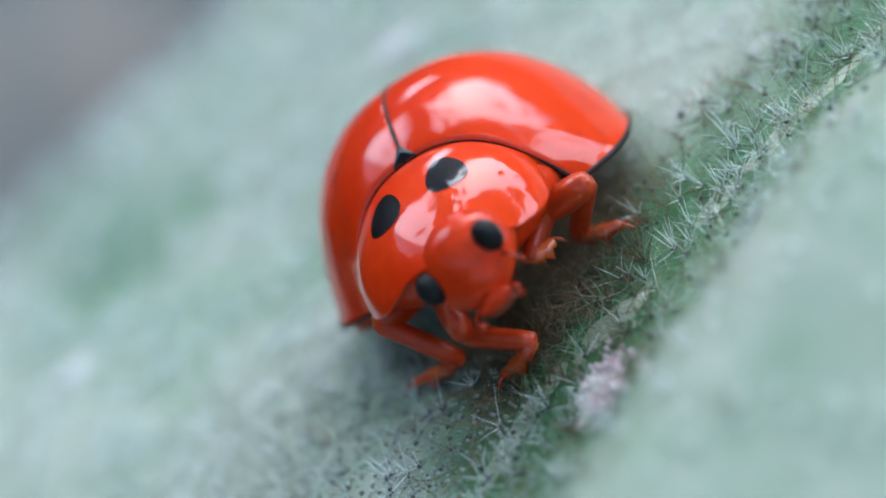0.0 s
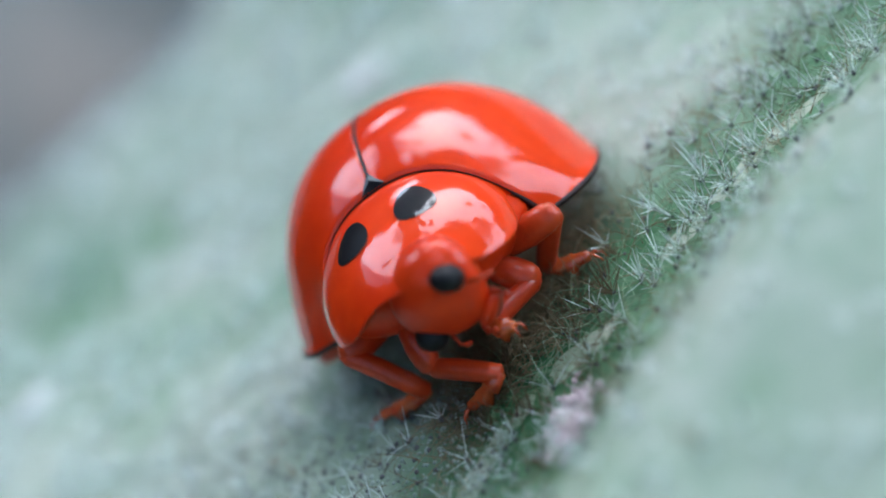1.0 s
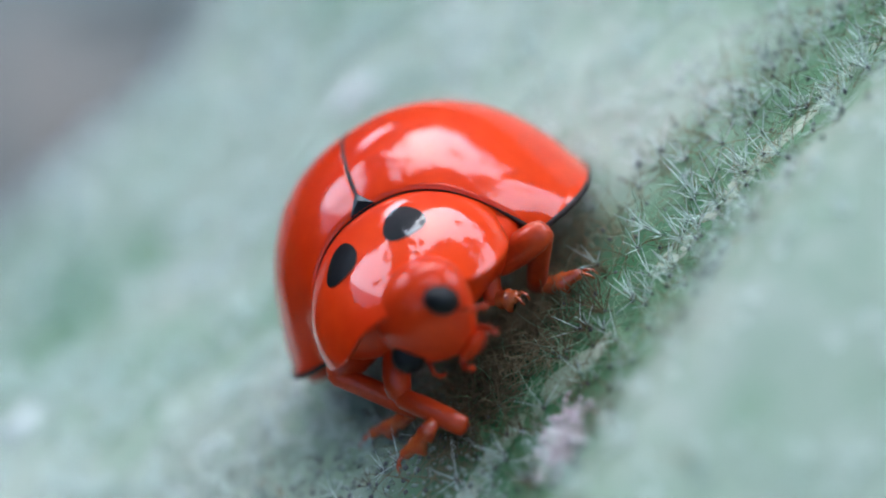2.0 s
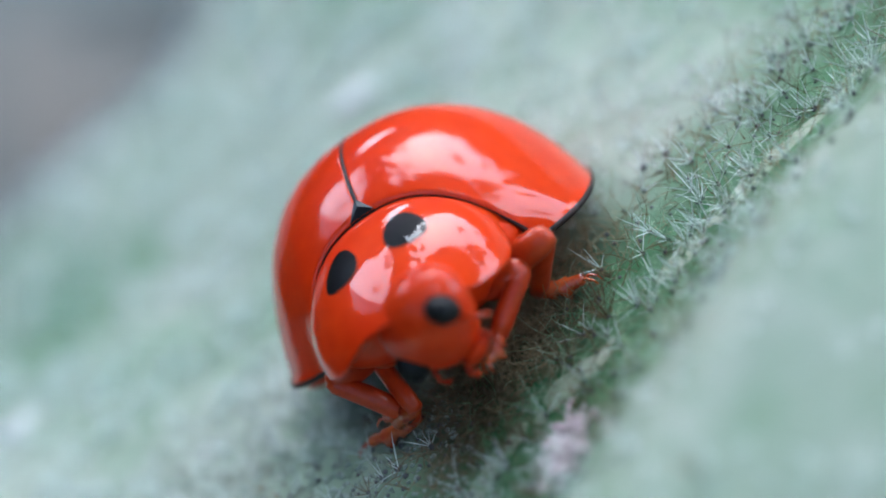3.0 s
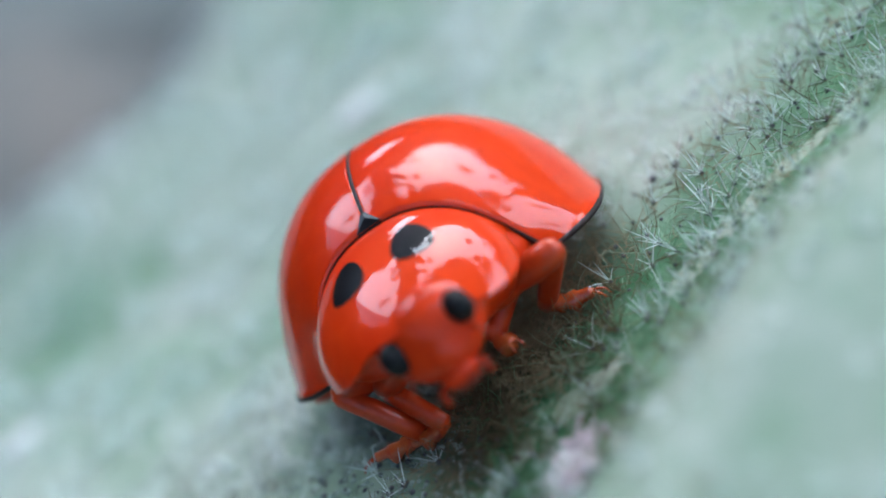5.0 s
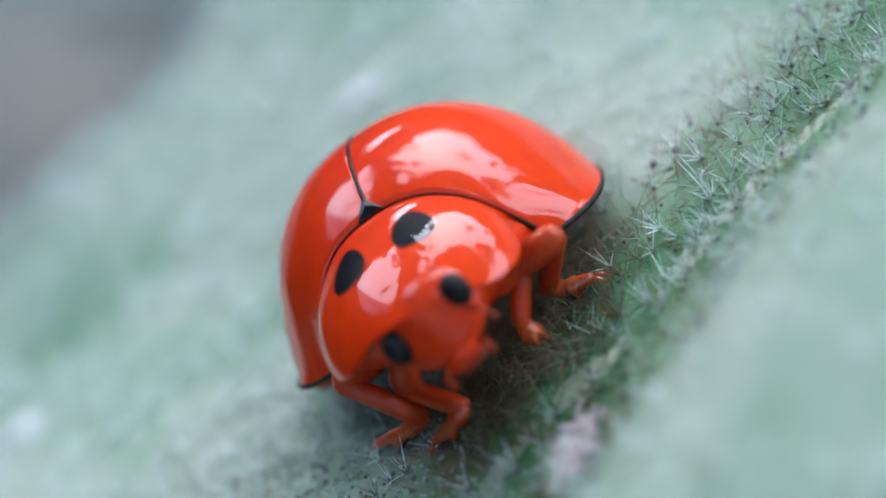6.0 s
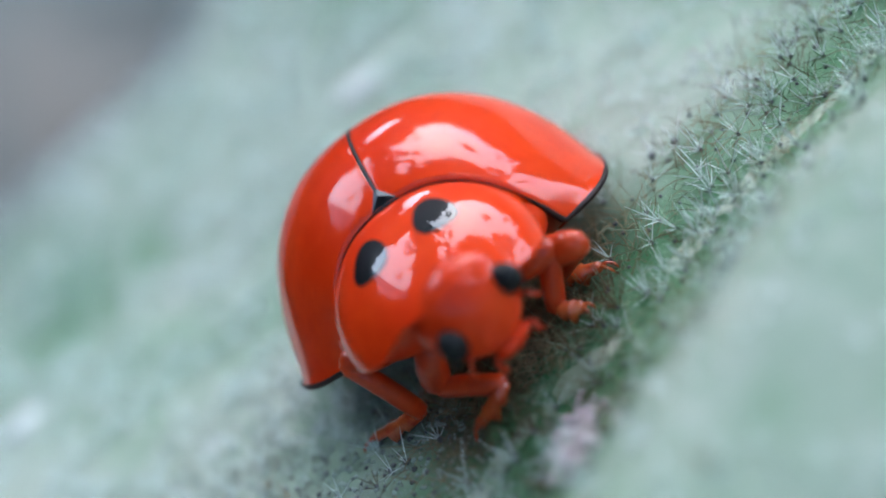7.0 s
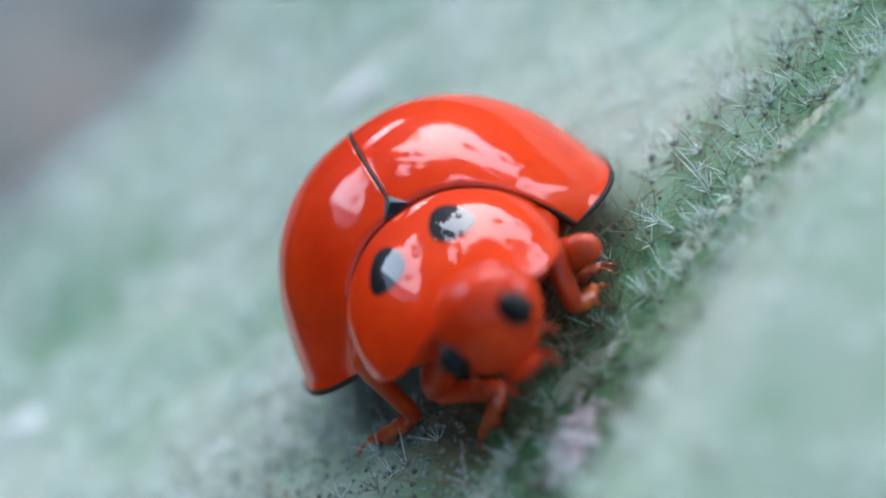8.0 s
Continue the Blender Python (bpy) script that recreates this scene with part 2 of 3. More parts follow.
def build_leaf():
    leaf = new("plant_leaf")
    leaf.matrix_basis = LEAF.copy()
    tagged(leaf, "large grey-green hairy leaf with a raised pale vein", "leaf")

    bm = bmesh.new()
    nx, ny = 320, 260
    grid = {}
    for i in range(nx + 1):
        for j in range(ny + 1):
            x, y = -26 + 96 * i / nx, -31 + 72 * j / ny
            if leaf_out(x, y) < 1.02:
                grid[i, j] = bm.verts.new((x, y, leaf_z(x, y)))
    for i in range(nx):
        for j in range(ny):
            q = [grid.get(k) for k in ((i, j), (i + 1, j), (i + 1, j + 1), (i, j + 1))]
            if all(q):
                bm.faces.new(q)
    blade = part("blade", bm, BLADE, leaf, "grey-green felted leaf blade")
    solid = blade.modifiers.new("thickness", "SOLIDIFY")
    solid.thickness, solid.offset = 0.0004, -1
    layer = blade.data.attributes.new("felt", "FLOAT", "POINT")
    layer.data.foreach_set("value", [leaf_felt(v.co.x / MM, v.co.y / MM) for v in blade.data.vertices])
    layer = blade.data.attributes.new("shade_dirt", "FLOAT", "POINT")
    layer.data.foreach_set("value", [leaf_shade_dirt(v.co.x / MM, v.co.y / MM) for v in blade.data.vertices])
    layer = blade.data.attributes.new("grey_edge", "FLOAT", "POINT")
    layer.data.foreach_set("value", [leaf_grey_edge(v.co.x / MM, v.co.y / MM) for v in blade.data.vertices])
    rng = random.Random(3)

    def crest(u, v):
        x = -26 + 84 * u
        a = math.pi * v
        wob = 1 + 0.5 * noise.noise((x * 0.9, v * 2, 4.4))
        y = vein_y(x) + 2.7 + 1.35 * math.exp(-max(x, -1) / 4) + math.cos(a) * 0.32 * wob
        return x, y, leaf_z(x, y) - 0.03 + math.sin(a) * 0.035 * wob
    part("vein", sheet(crest, 360, 12), VEIN, leaf, "raised pale yellowish leaf vein")
    bm = bmesh.new()
    for k in range(210):
        u = rng.random()
        x, y = -0.38 + 0.5 * u * u + rng.gauss(0, 0.23), -6.0 + 0.75 * u + rng.gauss(0, 0.20)
        blob(bm, (x, y, leaf_z(x, y) + rng.random() * 0.22), [rng.uniform(0.035, 0.11) for _ in range(3)], None, 8, 6)
    for k in range(90):
        u = rng.random()
        x, y = -0.38 + 0.5 * u * u + rng.gauss(0, 0.2), -6.0 + 0.75 * u + rng.gauss(0, 0.22)
        p = Vector((x, y, leaf_z(x, y)))
        d = Vector((rng.gauss(0, 0.6), rng.gauss(0, 0.6), 1)).normalized() * rng.uniform(0.15, 0.4)
        tube(bm, [p, p + d * 0.5 + Vector((0.03, 0, 0)), p + d], [0.016, 0.013, 0.005], 5)
    part("fluff", bm, PINK, leaf, "pale pink woolly tuft on the vein")
    for x, y, r in ((-11.7, 12.1, 0.7), (1.35, 13.3, 0.8)):
        bm = bmesh.new()
        blob(bm, (x, y, leaf_z(x, y) + 0.02), (r, r * 0.9, 0.14))
        for v in bm.verts:
            v.co += Vector((0, 0, 1)) * 0.05 * noise.noise(v.co * 3)
        part("speck", bm, PALE, leaf, "pale waxy speck")
    bm = bmesh.new()
    tube(bm, [(62, -8, -0.6), (70, -9, -3), (84, -9, -10), (92, -8, -22)], [0.8, 1.6, 1.8, 2.0], 10)
    part("petiole", bm, STEM, leaf, "hairy green leaf stalk")
    return leaf


leaf = build_leaf()


def build_backdrop_leaf():
    """An added plant leaf, lower and farther off, coloured dull for the dim background."""
    backdrop = new("old_leaf")
    backdrop.matrix_basis = pose(-36 * MM, 80 * MM, -24 * MM, 35, 0, 20)
    tagged(backdrop, "blurred grey-brown leaf added behind the green one", "leaf")

    def blade(u, v):
        a, r = math.tau * u, math.sqrt(v)
        x, y = 34 * r * math.cos(a) * (1 + 0.06 * math.sin(5 * a)), 24 * r * math.sin(a) * (1 + 0.05 * math.sin(7 * a))
        return x, y, 1.2 * noise.noise((x * 0.06, y * 0.06, 2.0)) - 0.004 * y * y * 0.5 + 0.7 * math.exp(-(y / 2.0) ** 2)
    bm = sheet(blade, 72, 24)
    solid = part("blade", bm, BACKDROP_LEAF, backdrop).modifiers.new("thickness", "SOLIDIFY")
    solid.thickness, solid.offset = 0.0005, -1
    bm = bmesh.new()
    tube(bm, [(-32, 0, -0.6), (-52, 1, -4), (-75, 3, -20), (-90, 4, -45)], [0.8, 1.4, 1.7, 2.0], 10)
    part("petiole", bm, STEM, backdrop, "green leaf stalk")


build_backdrop_leaf()

# ---- beetle shape ----
ZM = 1.05      # the wing case margin's height over the leaf
HALF = 3.38     # half the beetle's width
TOP = 3.16     # the dome over the margin
SEAM0 = -2.154  # where the seam begins
PFH = 0.300     # the shield's rise over its front notch
PLEN = 2.480    # its length
PW = 1.759      # half its width
BACK = 0.87    # how far its back edge follows the wing cases
LOBE = 0.082    # how far its front lobes hang
CAP_Y = -2.279  # the middle of its cap
CAP_Z = 1.266
CAP = (2.4, 2.95, 1.63)  # half width, length and height of the dome that it lies on
LEAN = radians(20)        # how far that dome leans forward
SPOT = 0.256    # its spots, across
SPOT_R = 0.37   # their radius
SPOT_Y = 0.34  # and along it


def suture(v):
    y = SEAM0 + (3.6 - SEAM0) * v
    q = max(0.0, 1 - ((y - 0.35) / 3.3) ** 2)
    return y, ZM + TOP * q ** 0.52


def margin(v):
    a = radians(-56 + 146 * v)
    return HALF * max(0.0, math.cos(a)) ** 0.62, 0.25 + 3.35 * math.sin(a)


def shell_point(u, v):
    """A point of one wing case: u from the seam to the margin, v from front to back."""
    sy, sz = suture(v)
    mx, my = margin(v)
    k = min(1.0, u / 0.985)
    g = max(0.0, 1 - k ** 2.3) ** (0.58 + 0.29 * math.exp(-((v - 0.14) / 0.2) ** 2))
    x = mx * u + 0.06 * max(0.0, (u - 0.8) / 0.2) ** 2 * math.exp(-((v - 0.2) / 0.14) ** 2) - 0.13 * u ** 4 * math.exp(-(v / 0.1) ** 2)
    y = sy + (my - sy) * u ** 2.2 + 0.48 * max(0.0, (u - 0.68) / 0.32) ** 2 * (1 - v) ** 4
    z = ZM + math.sqrt(((sz - ZM) * g) ** 2 + 0.02) - 0.14
    z -= 0.11 * max(0.0, (u - 0.70) / 0.30) ** 1.4 * math.exp(-((v - 0.12) / 0.24) ** 2)
    return x, y, z


def case_point(side, u, v):
    """A point of the wing case on one side; the right-hand one is drawn in a little at its front corner."""
    x, y, z = shell_point(u, v)
    if side < 0:
        x -= 0.40 * u ** 3 * math.exp(-((v - 0.07) / 0.12) ** 2)
        z += 0.08 * u ** 4 * math.exp(-((v - 0.04) / 0.1) ** 2)
    return side * (x + 0.012), y, z


def pronotum_point(s, t):
    """A point of the neck shield: s from -1 to 1 across, t from its back edge to its front, on a smooth cap."""
    bx, by, bz = shell_point(BACK * abs(s), 0)
    back = Vector((math.copysign(bx, s), by + 0.02, bz - 0.015))
    f = radians(92) * s
    lobe = math.exp(-((abs(s) - 0.62) / 0.27) ** 4)
    notch = math.exp(-(s / 0.44) ** 4)
    d = Vector((PW * math.sin(f), -PLEN * math.cos(f), PFH * notch - LOBE * lobe + 0.15 * abs(s) ** 8))
    front = Vector((0, CAP_Y, CAP_Z)) + d
    c = Vector((0, -2.13 + CAP[2] * math.sin(LEAN), 2.94 - CAP[2] * math.cos(LEAN)))

    def size(q):
        along_y = q.y * math.cos(LEAN) + q.z * math.sin(LEAN)
        up = q.z * math.cos(LEAN) - q.y * math.sin(LEAN)
        return (abs(q.x / CAP[0]) ** 2 + (along_y / CAP[1]) ** 2 + (up / CAP[2]) ** 2) ** 0.5
    tuck = max(0.0, 1 - t / 0.06)
    curl = max(0.0, (t - 0.90) / 0.10)
    t = min(1.0, max(0.0, t - 0.06) / 0.84)
    q = back.lerp(front, t) - c
    k = 1 - (1 - t) ** 1.6
    out = abs(s) ** 3
    rim = (1.03 + 0.07 * notch) * (1 - out) + size(front - c) * out
    p = c + q * ((size(back - c) * (1 - k) + rim * k) / size(q))
    p += Vector((0, 0.22, -0.10)) * tuck
    return p.lerp(Vector((0, CAP_Y, CAP_Z)), 0.10 * curl * curl)


# ---- end of shape ----
def build_beetle():
    beetle = new("ladybird_beetle")
    tagged(beetle, "glossy orange-red ladybird with black spots and eyes", "beetle")

    for side in (-1, 1):
        bm = sheet(lambda u, v: case_point(side, u, v), 44, 60)
        case = part("wing_case", bm, SHELL, beetle, "glossy orange-red domed wing case")
        solid = case.modifiers.new("thickness", "SOLIDIFY")
        solid.thickness, solid.offset = 0.00006, 0
        line = [case_point(side, i / 40, 0) for i in range(41)] + [case_point(side, 1, i / 60) for i in range(1, 60)]
        bm = bmesh.new()
        tube(bm, [(x, y, z - 0.01) for x, y, z in line], [0.015] * 34 + [0.025, 0.034, 0.04, 0.048, 0.055, 0.06, 0.06] + [0.056] * 14 + [0.045] * (len(line) - 55), 8)
        part("margin", bm, RIM, case, "thin dark edge")

        def fold(u, v):
            x, y, z = case_point(side, 1, 0.01 + 0.93 * v)
            w = 0.55 * u * math.sin(math.pi * min(1.0, 0.12 + v)) ** 0.5
            cx, cy = x, y - 0.25
            k = 1 - w / max(0.6, math.hypot(cx, cy))
            return cx * k, 0.25 + cy * k, z - 0.03 - 0.10 * u
        solid = part("underfold", sheet(fold, 6, 48), FOLD, case, "dull brownish underfold").modifiers.new("thickness", "SOLIDIFY")
        solid.thickness, solid.offset = 0.00003, 0
    bm = bmesh.new()
    line = [shell_point(0, 0.02 + i / 60 * 0.97) for i in range(60)]
    tube(bm, [(0, y, z + 0.004) for x, y, z in line], [0.045] * 60, 8)
    part("seam", bm, RIM, beetle, "dark seam between the wing cases")

    bm = bmesh.new()
    a, b = Vector(shell_point(0, 0.0)), Vector(shell_point(0.0, 0.045))
    rim = [a + Vector((0.24, -0.02, 0.03)), a + Vector((-0.24, -0.02, 0.03)), b + Vector((0, 0.0, 0.05))]
    mid = bm.verts.new((a + b) / 2 + Vector((0, -0.03, 0.06)))
    ring = [bm.verts.new(p) for p in rim]
    low = [bm.verts.new(p - Vector((0, 0, 0.2))) for p in rim]
    for i in range(3):
        bm.faces.new((ring[i], ring[(i + 1) % 3], mid))
        bm.faces.new((ring[i], low[i], low[(i + 1) % 3], ring[(i + 1) % 3]))
    part("scutellum", bm, BLACK, beetle, "small black triangular plate", smooth=False)

    shield = part("neck_shield", sheet(lambda u, v: pronotum_point(2 * u - 1, v), 100, 60), SHELL, beetle, "glossy red neck shield")
    solid = shield.modifiers.new("thickness", "SOLIDIFY")
    solid.thickness, solid.offset = 0.00004, -1
    for side in (-1, 1):
        at = pronotum_point(side * SPOT, SPOT_Y)
        ds = (pronotum_point(side * SPOT + 0.01, SPOT_Y) - at) / 0.01
        dt = (pronotum_point(side * SPOT, SPOT_Y + 0.01) - at) / 0.01
        e = ds.normalized()
        up = e.cross(dt).normalized()
        g = up.cross(e)

        def disc(u, v):
            r, a = u * SPOT_R * (1 + 0.05 * math.sin(3 * v * math.tau)), v * math.tau
            y = 1.2 * r * math.sin(a) / dt.dot(g)
            x = (r * math.cos(a) - y * dt.dot(e)) / ds.length
            return pronotum_point(side * SPOT + x, SPOT_Y + y) + up * math.copysign(0.012, up.z)
        part("spot", sheet(disc, 8, 32), BLACK, shield, "round black spot")

    bm = bmesh.new()
    blob(bm, (0, 0.2, 1.05), (2.75, 3.0, 0.72))
    part("abdomen", bm, UNDER, beetle, "dull red underside")
    bm = bmesh.new()
    blob(bm, (0, -2.15, 1.35), (2.12, 1.5, 0.85), None, 32, 20)
    for v in bm.verts:
        v.co.x *= 1 - 0.16 * max(0.0, -v.co.y - 2.0)
    part("thorax", bm, SHELL_HEAD, beetle, "red underside of the thorax")
    return beetle


def build_head(beetle):
    """The head about its neck joint; it looks along -y."""
    bm = bmesh.new()
    blob(bm, (0, -0.13, -0.02), (0.93, 0.72, 0.78), Matrix.Rotation(radians(-12), 4, "X"), 36, 28)
    for v in bm.verts:
        if v.co.z < -0.1:
            k = min(1.0, (-0.1 - v.co.z) / 0.75)
            v.co.x *= 1 - 0.42 * k * k
            v.co.y -= 0.30 * k
    head = part("head", bm, SHELL_HEAD, beetle, "rounded orange-red head")
    for side in (-1, 1):
        bm = bmesh.new()
        blob(bm, (side * 0.63, -0.60, 0.12), (0.23, 0.28, 0.29), Matrix.Rotation(radians(side * 32), 4, "Z"), 24, 16)
        part("eye", bm, EYE, head, "black compound eye")
        bm = bmesh.new()
        tube(bm, [(side * 0.62, -0.70, -0.22), (side * 0.74, -0.80, -0.34), (side * 0.80, -0.78, -0.50), (side * 0.78, -0.74, -0.58)],
             [0.035, 0.03, 0.045, 0.04], 8)
        part("antenna", bm, LEG_RED, head, "short clubbed red antenna")
        bm = bmesh.new()
        tube(bm, [(side * 0.26, -0.70, -0.66), (side * 0.39, -0.80, -0.69), (side * 0.45, -0.87, -0.76), (side * 0.43, -0.90, -0.84), (side * 0.38, -0.89, -0.89)],
             [0.045, 0.055, 0.07, 0.085, 0.05], 12, 0.75)
        part("palp", bm, LEG_RED, head, "hatchet-shaped red mouth feeler")
    bm = bmesh.new()
    blob(bm, (0, -0.80, -0.68), (0.36, 0.20, 0.15), Matrix.Rotation(radians(-35), 4, "X"))
    part("upper_lip", bm, SHELL_HEAD, head)
    bm = bmesh.new()
    blob(bm, (0, -0.66, -0.80), (0.30, 0.24, 0.16))
    part("jaw", bm, UNDER, head, "dark jaw")
    for ob in (head, *head.children):
        ob.data.transform(Matrix.Translation((0, 0.12 * MM, 0)))
    return head


def build_leg(beetle, f, t, k):
    """Three pieces, each lying along its own x axis from its joint."""
    bm = bmesh.new()
    tube(bm, [(-0.05, 0, 0), (0.2 * f, 0, 0), (0.55 * f, 0, 0), (0.85 * f, 0, 0), (f, 0, 0), (f + 0.08, 0, 0)],
         [0.14, 0.24, 0.29, 0.27, 0.21, 0.10], 16, 0.85)
    femur = part("leg", bm, LEG_RED, beetle, "glossy red leg")
    bm = bmesh.new()
    tube(bm, [(-0.06, 0, 0), (0.08, 0, 0), (0.4 * t, 0, 0.02), (0.8 * t, 0, 0.01), (t, 0, 0), (t + 0.05, 0, 0)],
         [0.11, 0.18, 0.195, 0.19, 0.17, 0.08], 16, 0.85)
    tibia = part("shin", bm, LEG_RED, femur)
    bm = bmesh.new()
    tube(bm, [(-0.04, 0, 0), (0.12 * k, 0, 0), (0.30 * k, 0, -0.03), (0.36 * k, 0, -0.01), (0.55 * k, 0, -0.06), (0.62 * k, 0, 0), (0.82 * k, 0, 0.02), (0.88 * k, 0, 0.02)],
         [0.09, 0.14, 0.18, 0.12, 0.21, 0.12, 0.11, 0.07], 12)
    for s in (-1, 1):
        tube(bm, [(0.84 * k, 0.02 * s, 0.02), (0.95 * k, 0.08 * s, 0.04), (1.06 * k, 0.10 * s, -0.02), (1.12 * k, 0.09 * s, -0.11)],
             [0.035, 0.032, 0.025, 0.008], 6)
    tarsus = part("foot", bm, CLAW, femur, "amber foot with two hooked claws")
    return femur, tibia, tarsus


def along(a, b, pole):
    """A pose at a whose x axis points to b and whose z axis leans to pole."""
    x = (b - a).normalized()
    y = pole.cross(x)
    if y.length < 1e-6:
        y = Vector((0, 1, 0)).cross(x)
    y.normalize()
    z = x.cross(y)
    m = Matrix((x, y, z)).transposed().to_4x4()
    m.translation = a * MM
    return m


def place_leg(pieces, hip, rows, body, f, t):
    """Key a leg. rows: seconds, then knee, ankle and toe in the leaf's space; the ankle is met, the knee leaned to."""
    keys = ([], [], [])
    for sec, bend, ankle, toe in rows:
        inv = body(sec).inverted()
        h = Vector(hip)
        a = (inv @ (Vector(ankle) * MM)) / MM
        e = (inv @ (Vector(toe) * MM)) / MM
        d = a - h
        dist = min(max(d.length, abs(f - t) + 0.05), f + t - 0.02)
        way = d.normalized()
        a = h + way * dist
        c = (f * f + dist * dist - t * t) / (2 * f * dist)
        lean = (inv @ (Vector(bend) * MM)) / MM - h
        side = lean - way * way.dot(lean)
        side.normalize()
        knee = h + way * (f * c) + side * (f * math.sqrt(max(0.0, 1 - c * c)))
        mf = along(h, knee, Vector((0, 0, 1)))
        mt = along(knee, a, Vector((0, 0, 1)))
        mk = along(a, e, Vector((0, 0, 1)))
        keys[0].append((sec, mf))
        keys[1].append((sec, mf.inverted() @ mt))
        keys[2].append((sec, mf.inverted() @ mk))
    for piece, k in zip(pieces, keys):
        walk(piece, k)


beetle = build_beetle()
head = build_head(beetle)


# ---- leaf hairs ----
def star_hair(rng, size=1.0):
    """Vertices and faces of one star-shaped hair: thin tapered rays from one foot."""
    vs, fs = [], []
    n = rng.randint(4, 7)
    a0 = rng.random() * math.tau
    for i in range(n):
        a = a0 + i * math.tau / n + rng.uniform(-0.3, 0.3)
        e = radians(rng.choice((18, 35, 50, 65, 80)) + rng.uniform(-8, 8))
        ln = size * rng.uniform(0.30, 0.85)
        d = Vector((math.cos(a) * math.cos(e), math.sin(a) * math.cos(e), math.sin(e)))
        p = d.cross(Vector((0.2, 0.1, 1))).normalized()
        q = d.cross(p)
        r = 0.0135 * size
        k = len(vs)
        for m in range(3):
            w = m * math.tau / 3
            vs.append(d * 0.03 + Vector((0, 0, 0.10 * size)) + (p * math.cos(w) + q * math.sin(w)) * r)
        for m in range(3):
            w = m * math.tau / 3
            vs.append(d * ln * 0.6 + Vector((0, 0, 0.10 * size)) + (p * math.cos(w) + q * math.sin(w)) * r * 0.75)
        vs.append(d * ln + Vector((0, 0, 0.08 * size)))
        for m in range(3):
            m2 = (m + 1) % 3
            fs += [(k + m, k + m2, k + 3 + m2), (k + m, k + 3 + m2, k + 3 + m), (k + 3 + m, k + 3 + m2, k + 6)]
    return [tuple(v) for v in vs], fs


def build_hairs():
    rng = random.Random(5)
    kinds = [star_hair(rng) for _ in range(14)]
    arr = [(np.array(v), np.array(f)) for v, f in kinds]
    dome = np.array([(math.cos(a) * w, math.sin(a) * w, h) for w, h in ((1, -0.3), (0.8, 0.5)) for a in [k * math.tau / 7 for k in range(7)]] + [(0, 0, 0.9)])
    dome_f = np.array([(k, (k + 1) % 7, 7 + (k + 1) % 7) for k in range(7)] + [(k, 7 + (k + 1) % 7, 7 + k) for k in range(7)] + [(7 + k, 7 + (k + 1) % 7, 14) for k in range(7)])
    knob = np.array([(1, 0, 0), (0, 1, 0), (-1, 0, 0), (0, -1, 0), (0, 0, 1.3), (0, 0, -1.0)])
    knob_f = np.array([(0, 1, 4), (1, 2, 4), (2, 3, 4), (3, 0, 4), (1, 0, 5), (2, 1, 5), (3, 2, 5), (0, 3, 5)])
    vs, fs, mats, base = [], [], [], 0
    spots = []
    for _ in range(42000):
        x, y = rng.uniform(-18, 26), rng.uniform(-13, 36)
        if leaf_out(x, y) > 0.97:
            continue
        d = y - vein_y(x)
        keep = 0.09 + 0.30 * leaf_felt(x, y) if y < 5 else 0.5
        if 5.0 < d < 9 and y < 5:
            keep *= 0.55
        if d < 0.8:
            keep *= 0.3
        elif 1.5 < d < 6.5 and y < 5:
            keep *= 0.10 if x < 1.5 else 0.30 if d < 4 else 0.40
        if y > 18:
            keep *= 1 - leaf_grey_edge(x, y)
        if y > 3:
            keep *= max(0.1, 0.8 + 2.2 * noise.noise((x * 0.55, y * 0.55, 4.0)))
        if leaf_shade_dirt(x, y) > 0.35:
            keep *= 0.5
        if rng.random() > keep:
            continue
        spots.append((x, y))
    for x, y in spots:
        d = y - vein_y(x)
        v, f = arr[rng.randrange(14)]
        s = rng.uniform(0.5, 0.9)
        a = rng.random() * math.tau
        c, n = math.cos(a) * s, math.sin(a) * s
        w = np.stack([v[:, 0] * c - v[:, 1] * n + x, v[:, 0] * n + v[:, 1] * c + y, v[:, 2] * s + leaf_z(x, y) - 0.06], 1)
        vs.append(w)
        fs.append(f + base)
        tan = max(leaf_shade_dirt(x, y), math.exp(-((x - 0.3) / 2.4) ** 2 - ((y + 4.6) / 1.7) ** 2))
        mats += [2 if rng.random() < 1.3 * tan else 0] * len(f)
        base += len(v)
        if rng.random() < (0.0 if d < 1.0 else 0.4 if d < 5.0 else 0.6 if y < -2.0 and x < 0 and d > 1 else 0.08):
            r = s * rng.uniform(0.05, 0.10)
            vs.append(knob * r + np.array([x, y, leaf_z(x, y) + 0.05 * s]))
            fs.append(knob_f + base)
            mats += [1] * 8
            base += 6
    for _ in range(2600):
        x, y = rng.uniform(-11, -1.2), rng.uniform(-7, 4)
        if y - vein_y(x) < 2.0 or rng.random() > math.exp(-max(0.0, -5 - x) / 4 - max(0.0, y - 0.5) / 2):
            continue
        v, f = arr[rng.randrange(14)]
        s = rng.uniform(0.22, 0.42)
        vs.append(v * (s, s, s * 0.7) + np.array([x, y, leaf_z(x, y) - 0.02]))
        fs.append(f + base)
        mats += [1 if rng.random() < 0.4 else 3] * len(f)
        base += len(v)
    pores = []
    while len(pores) < 800:
        x, y = rng.uniform(-11, -0.9), rng.uniform(-6, 5.5)
        d = y - vein_y(x)
        if d < 2.2 or rng.random() > math.exp(-max(0.0, -4 - x) / 4 - max(0.0, y - 0.5) / 3):
            continue
        if all((x - a) ** 2 + (y - b) ** 2 > 0.05 for a, b in pores):
            pores.append((x, y))
